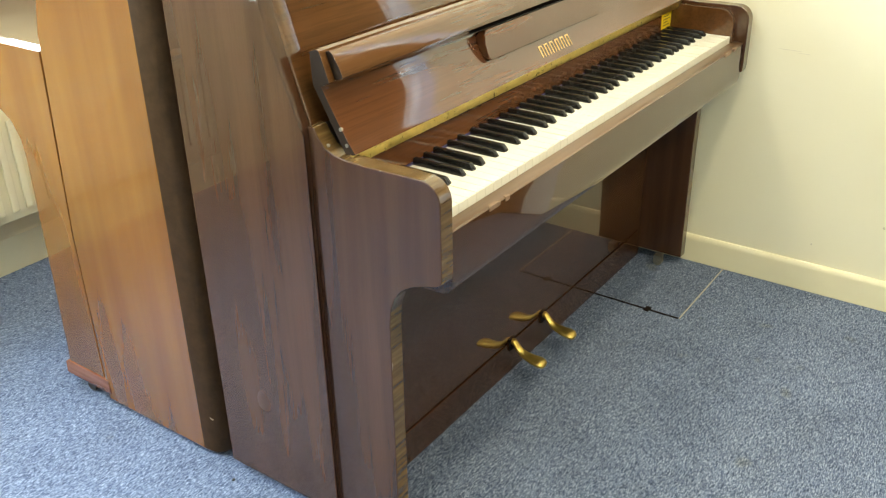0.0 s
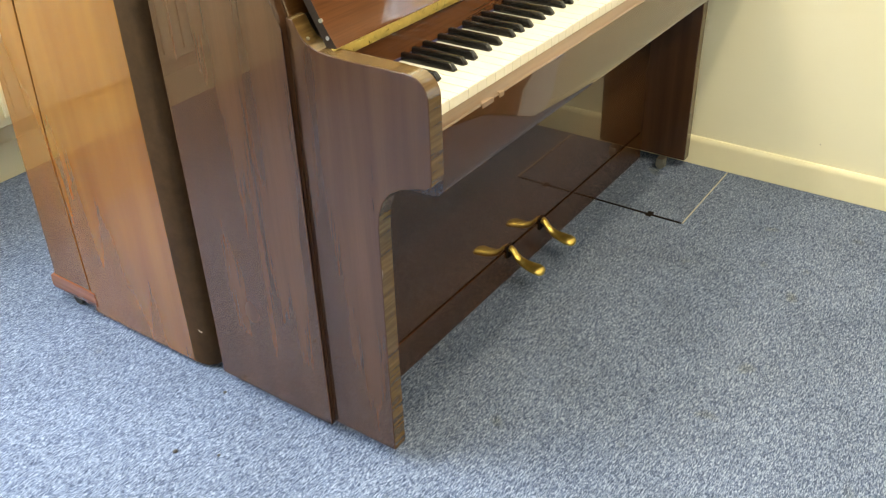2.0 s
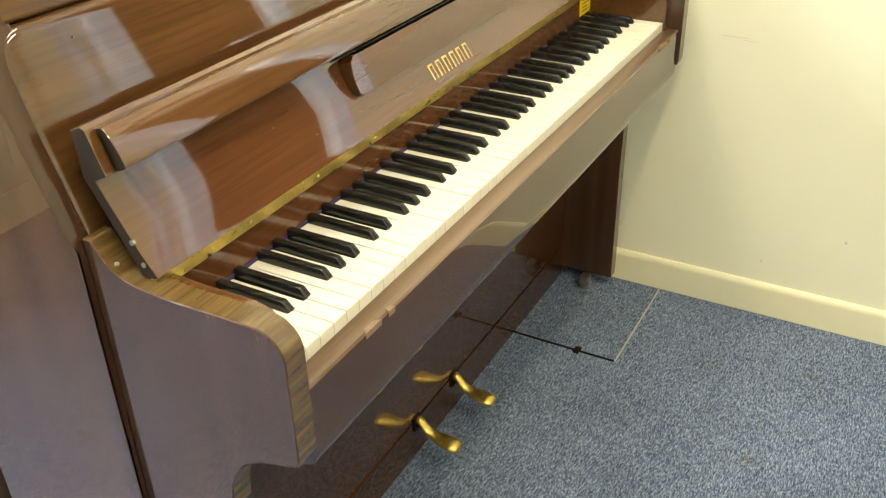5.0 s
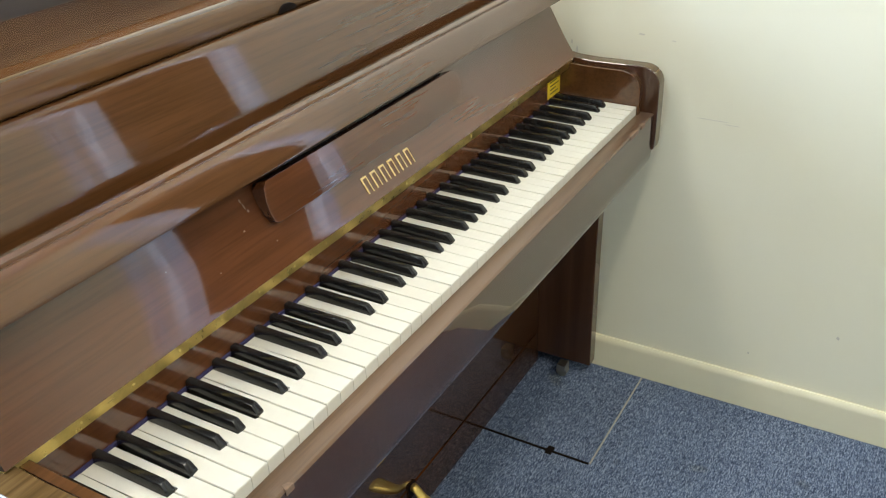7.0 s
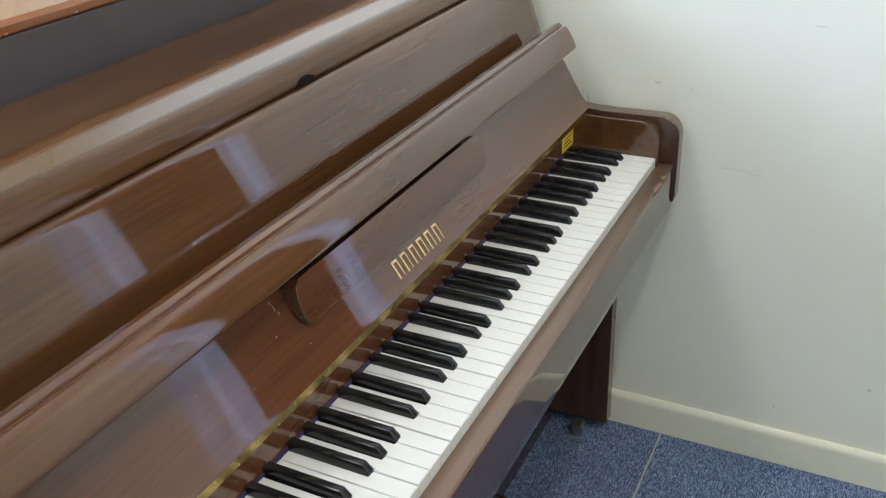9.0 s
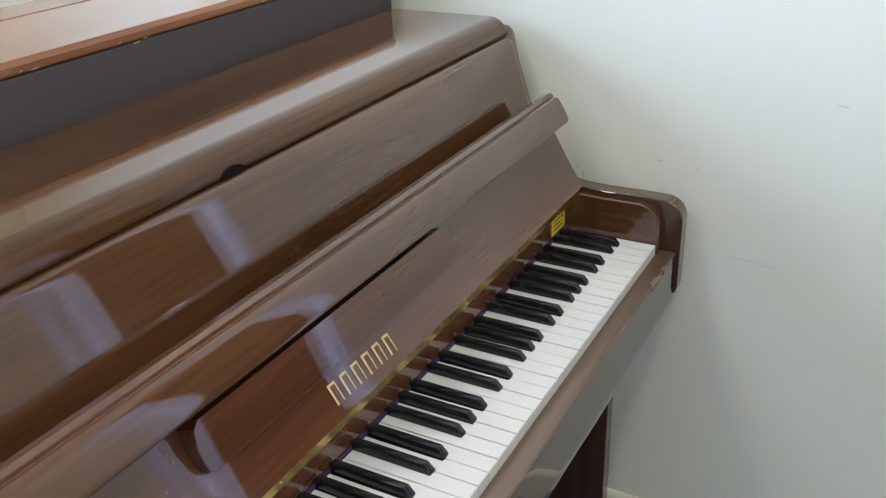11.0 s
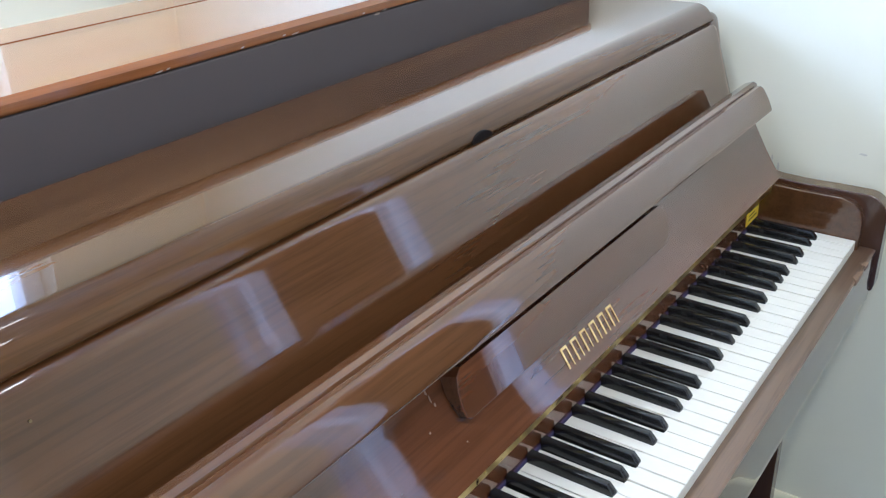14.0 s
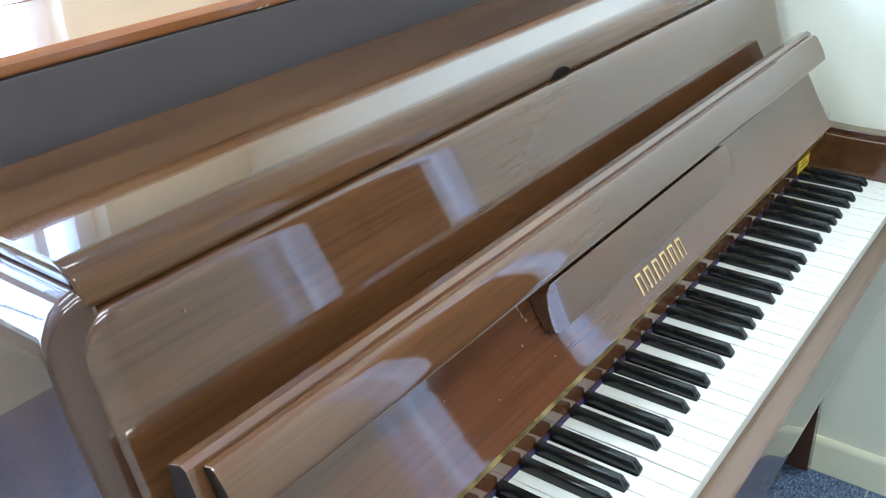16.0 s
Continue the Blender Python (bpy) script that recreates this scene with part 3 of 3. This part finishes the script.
for o in range(-1, 7):
    x0 = 2 * PITCH + o * 7 * PITCH
    for off in (PITCH - 0.003, 2 * PITCH + 0.003, 4 * PITCH - 0.004, 5 * PITCH, 6 * PITCH + 0.004):
        x = x0 + off
        if x < 0.005 or x > 1.165:
            continue
        m = Matrix.Translation((x, 0, KZ + random.uniform(-0.0004, 0.0004)))
        if bk is None:
            bm = bmesh.new()
            low, high = 0.0056, 0.0044
            rows = [(0.050, -0.004, low), (0.0505, 0.002, low), (0.0575, 0.0112, high), (0.146, 0.0115, high)]
            vs = []
            for y, z, w in rows:
                vs.append((bm.verts.new((-w, y, z)), bm.verts.new((w, y, z))))
            bb = [bm.verts.new((-low, 0.146, -0.004)), bm.verts.new((low, 0.146, -0.004))]
            for a, b in zip(vs, vs[1:]):
                bm.faces.new((a[0], a[1], b[1], b[0]))
            for sgn in (0, 1):
                bm.faces.new([v[sgn] for v in vs] + [bb[sgn]])
            bm.faces.new((vs[-1][0], vs[-1][1], bb[1], bb[0]))
            bm.faces.new((vs[0][0], vs[0][1], bb[1], bb[0]))
            bmesh.ops.recalc_face_normals(bm, faces=bm.faces[:])
            bevel(bm, 0.0012, 2, 20)
            bk = pp("black_key", bm, M_EBONY, smooth=25)
            bk.matrix_basis = m
        else:
            under(share("black_key", bk.data, None, m), piano)

# key slip, key bed
slip_prof = [(0.012, 0.618), (-0.006, 0.6202), (-0.0245, 0.6198), (-0.0272, 0.6178), (-0.0280, 0.602), (-0.0280, 0.548), (-0.0272, 0.536), (-0.0245, 0.5265), (-0.019, 0.5205), (-0.010, 0.5175), (0.034, 0.515), (0.034, 0.58), (0.012, 0.60)]
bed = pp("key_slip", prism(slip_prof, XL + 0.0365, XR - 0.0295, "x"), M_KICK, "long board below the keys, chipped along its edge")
bed.data.materials.append(M_WORN)
for f in bed.data.polygons:
    if f.normal.z > 0.45 and f.center.y < 0.004:
        f.material_index = 1
pp("key_bed", box(XL + TS, XR - TS, 0.035, 0.18, 0.515, 0.612), M_KICK)
for x, l in ((0.085, 0.03), (0.130, 0.012), (1.070, 0.04), (1.125, 0.018)):
    pp("chip", prism([(x, -0.0284), (x + l * 0.3, -0.0205), (x + l * 0.8, -0.0225), (x + l, -0.0284)], 0.6135, 0.6206, "z"), M_WOODRAW, "bare wood where the edge is chipped", bed, 0)
pp("screw", rod((-0.006, -0.016, 0.618), (-0.006, -0.016, 0.6214), 0.004), M_STEEL, parent=bed)

# lower panel and kick rail
PY = 0.187
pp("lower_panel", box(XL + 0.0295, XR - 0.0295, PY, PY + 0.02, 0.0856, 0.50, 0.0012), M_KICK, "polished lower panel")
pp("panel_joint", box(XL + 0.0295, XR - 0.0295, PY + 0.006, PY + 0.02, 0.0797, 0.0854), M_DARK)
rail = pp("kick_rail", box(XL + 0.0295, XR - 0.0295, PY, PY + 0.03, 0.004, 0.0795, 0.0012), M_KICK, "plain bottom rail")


def pedal(x):
    bm = bmesh.new()
    rings = []
    for y, z, w, h in ((0.190, 0.080, 0.006, 0.007), (0.181, 0.083, 0.0068, 0.007), (0.174, 0.078, 0.0072, 0.007), (0.168, 0.070, 0.0076, 0.007), (0.161, 0.063, 0.0082, 0.0072), (0.148, 0.057, 0.0098, 0.0075), (0.132, 0.054, 0.0125, 0.0078), (0.117, 0.053, 0.0145, 0.0078), (0.108, 0.051, 0.0135, 0.007), (0.1035, 0.0492, 0.0098, 0.0055), (0.1015, 0.0480, 0.0045, 0.0025)):
        rings.append([bm.verts.new((x + 1.22 * w * math.cos(k * math.tau / 12), y, z + h * math.sin(k * math.tau / 12))) for k in range(12)])
    for a, b in zip(rings, rings[1:]):
        for k in range(12):
            bm.faces.new((a[k], a[(k + 1) % 12], b[(k + 1) % 12], b[k]))
    bm.faces.new(rings[0])
    bm.faces.new(rings[-1][::-1])
    p = pp("pedal", bm, M_PEDAL, "worn brass pedal", smooth=80)
    pp("pedal_slot", box(x - 0.011, x + 0.011, PY - 0.0035, PY + 0.01, 0.062, 0.090), M_DARK, parent=p)


for x in (0.517, 0.655):
    pedal(x)
for x in (0.0, 1.175):
    for y in (0.12, 0.42):
        c = pp("caster", rod((x - 0.008, y, 0.012), (x + 0.008, y, 0.012), 0.012, n=18), M_STEEL, "small metal caster wheel")
        pp("caster_fork", box(x - 0.013, x + 0.013, y - 0.010, y + 0.010, 0.016, 0.030, 0.002), M_STEEL, parent=c)
pp("bottom_board", box(XL + TS, XR - TS, 0.215, 0.46, 0.024, 0.04), M_DARK)
pp("back_board", box(XL + TS, XR - TS, 0.445, 0.462, 0.03, 0.94), M_BACK)

# ---- second piano, back to back ----
other = thing("taller_upright_piano", (0.59, 0.75, 0), "orange-brown mahogany upright piano standing back to back", "piano")
OX0, OX1 = -0.055, 1.235


def op(name, bm, mat, label="", parent=None, smooth=35):
    ob = part(name, bm, mat, None, label, smooth)
    if parent is None:
        return under(ob, other)
    ob.parent = parent
    return ob


o_side = [(0.845, 0.012), (0.845, 0.40), (0.814, 0.80), (0.752, 1.0165)] + [(0.545, 1.0165), (0.545, 0.012)]
o_leg = ([(0.848, 0.062), (0.848, 0.40), (0.822, 0.767), (1.05, 0.767), (1.07, 0.75), (1.07, 0.64)]
         + [(1.03, 0.634), (0.995, 0.628), (0.970, 0.610), (0.953, 0.580), (0.948, 0.54), (0.952, 0.45), (0.957, 0.30), (0.968, 0.062)])
for a, b in ((OX0, OX0 + 0.03), (OX1 - 0.03, OX1)):
    op("side_panel", prism(o_side, a, b, "x", 0.001), M_ORANGE, "veneered case side")
    op("leg", prism(o_leg, a, b, "x", 0.002), M_ORANGE, "arm and leg in one piece")
    op("back_corner", prism([(a, 0.545), (b, 0.545), (b, 0.50)] + ([(a + 0.030, 0.497), (a + 0.016, 0.502), (a + 0.005, 0.515)] if a < 0 else [(a, 0.497)]), 0.012, 0.9295, "z"), M_POST, "dark rounded back post")
    toe = op("toe_block", prism([(0.834, 0.026), (0.834, 0.060), (0.975, 0.062), (0.984, 0.056), (0.986, 0.030), (0.98, 0.026)], a - 0.002, b + 0.004, "x", 0.002), M_REDTOE, "reddish toe block")
    op("caster", rod((a + 0.006, 0.915, 0.014), (a + 0.022, 0.915, 0.014), 0.014, n=18), M_RUBBER, parent=toe)
op("back_cloth", box(OX0 + 0.03, OX1 - 0.03, 0.497, 0.51, 0.012, 0.929), M_BACK, "black backing")
op("key_bed", box(OX0 + 0.03, OX1 - 0.03, 0.82, 1.06, 0.62, 0.70, 0.003), M_ORANGE_X)
op("key_bed_back", box(OX0 + 0.03, OX1 - 0.03, 0.742, 0.83, 0.03, 0.69), M_ORANGE_X)
op("front_panel", box(OX0 + 0.03, OX1 - 0.03, 0.725, 0.742, 0.03, 1.0165), M_ORANGE_X)
olid = op("lid", prism([(0.487, 1.017), (0.4845, 1.019), (0.4845, 1.027), (0.490, 1.0325), (0.671, 1.0325), (0.671, 1.017)], OX0 - 0.004, OX1 + 0.004, "x", 0.0015), M_ORANGE_X, "polished lid, lip worn and nicked")
op("lid_front", prism([(0.676, 1.017), (0.676, 1.0325), (0.746, 1.0325), (0.750, 1.028), (0.750, 1.017)], OX0 - 0.004, OX1 + 0.004, "x", 0.0015), M_ORANGE_X, "folding front half of the lid")
op("lid_hinge_gap", box(OX0, OX1, 0.669, 0.678, 1.010, 1.024), M_DARK)
op("back_rail", box(OX0 + 0.002, OX1 - 0.002, 0.486, 0.545, 0.93, 1.0165, 0.003), M_BACK, "dark upper back rail")

# small pegs and a scratch on the back post
for z in (0.855, 0.575):
    op("peg", rod((OX0 + 0.035, 0.498, z), (OX0 + 0.035, 0.481, z), 0.006, 0.0045), M_STEEL)
op("scratch", prism([(0.512, 0.091), (0.518, 0.0935), (0.520, 0.096), (0.514, 0.093)], OX0 + 0.0035, OX0 + 0.02, "x"), M_CHIP, smooth=0)

# nicks along the lip of the lid
random.seed(5)
for x, w in ((0.345, 0.010), (0.357, 0.006), (0.452, 0.006), (0.512, 0.007), (0.526, 0.014), (0.645, 0.006), (0.668, 0.012), (0.684, 0.007), (0.90, 0.008)):
    z = 1.0175 + random.uniform(-0.003, 0.003)
    op("nick", prism([(x, z), (x + w * 0.3, z + 0.0012), (x + w * 0.8, z + 0.0017), (x + w * 0.55, z)], 0.4838, 0.487, "y"), M_CHIP, "pale chip in the varnish", olid, 0)

# scuffs and old fixing holes on the wall
east = bpy.data.objects["wall_east"]
for y, z, w, h in ((0.024, 0.744, 0.012, 0.004), (-0.036, 0.738, 0.008, 0.003), (0.147, 0.700, 0.004, 0.018), (0.158, 0.715, 0.003, 0.010), (-0.120, 0.603, 0.060, 0.0015), (-0.155, 0.598, 0.030, 0.0012), (-0.245, 0.128, 0.004, 0.006), (-0.40, 0.212, 0.006, 0.008), (-0.225, 0.86, 0.020, 0.002)):
    bm = prism([(y - w / 2, z - h * 0.2), (y - w * 0.2, z - h / 2), (y + w / 2, z - h * 0.1), (y + w * 0.3, z + h / 2), (y - w * 0.4, z + h * 0.3)], WX - 0.0006, WX + 0.001, "x")
    part("scuff", bm, M_SCUFF, east, smooth=0)

# crumbs on the carpet
for x, y, s in ((-0.235, 0.40, 0.004), (-0.20, 0.33, 0.0025), (-0.08, 0.44, 0.003)):
    crumb = tagged(part("crumb", ball((x, y, s * 0.4), s * 1.3, s, s * 0.6, n=8), M_RUBBER, smooth=0), "tiny dark crumb lying on the carpet", "crumb", "crumbs on the carpet")

# ---- spray can on the sill ----
can = thing("spray_can", (1.147, WY - 0.06, 0.76), "white and blue aerosol can with a black nozzle on the sill", "can")
CX, CY = 1.147, WY - 0.06
def lathe(cx, cy, rings, n=28):
    bm = bmesh.new()
    loops = [[bm.verts.new((cx + r * math.cos(k * math.tau / n), cy + r * math.sin(k * math.tau / n), z)) for k in range(n)] for r, z in rings]
    for a, b in zip(loops, loops[1:]):
        for k in range(n):
            bm.faces.new((a[k], a[(k + 1) % n], b[(k + 1) % n], b[k]))
    bm.faces.new(loops[0][::-1])
    bm.faces.new(loops[-1])
    return bm

M_CANW = plain("can_white_print", (0.75, 0.77, 0.80), 0.3)
M_CANB = plain("can_blue_print", (0.02, 0.06, 0.45), 0.3)
under(part("body", lathe(CX, CY, [(0.031, 0.761), (0.033, 0.764), (0.033, 0.872), (0.032, 0.8755)]), M_CANW), can)
under(part("blue_band", lathe(CX, CY, [(0.0332, 0.80), (0.0335, 0.80), (0.0335, 0.861), (0.0332, 0.861)]), M_CANB), can)
under(part("shoulder", lathe(CX, CY, [(0.032, 0.8755), (0.030, 0.879), (0.021, 0.885), (0.014, 0.887), (0.014, 0.889)]), M_STEEL), can)
under(part("nozzle", lathe(CX, CY, [(0.011, 0.889), (0.011, 0.896), (0.008, 0.897), (0.008, 0.908), (0.006, 0.909)]), M_RUBBER), can)
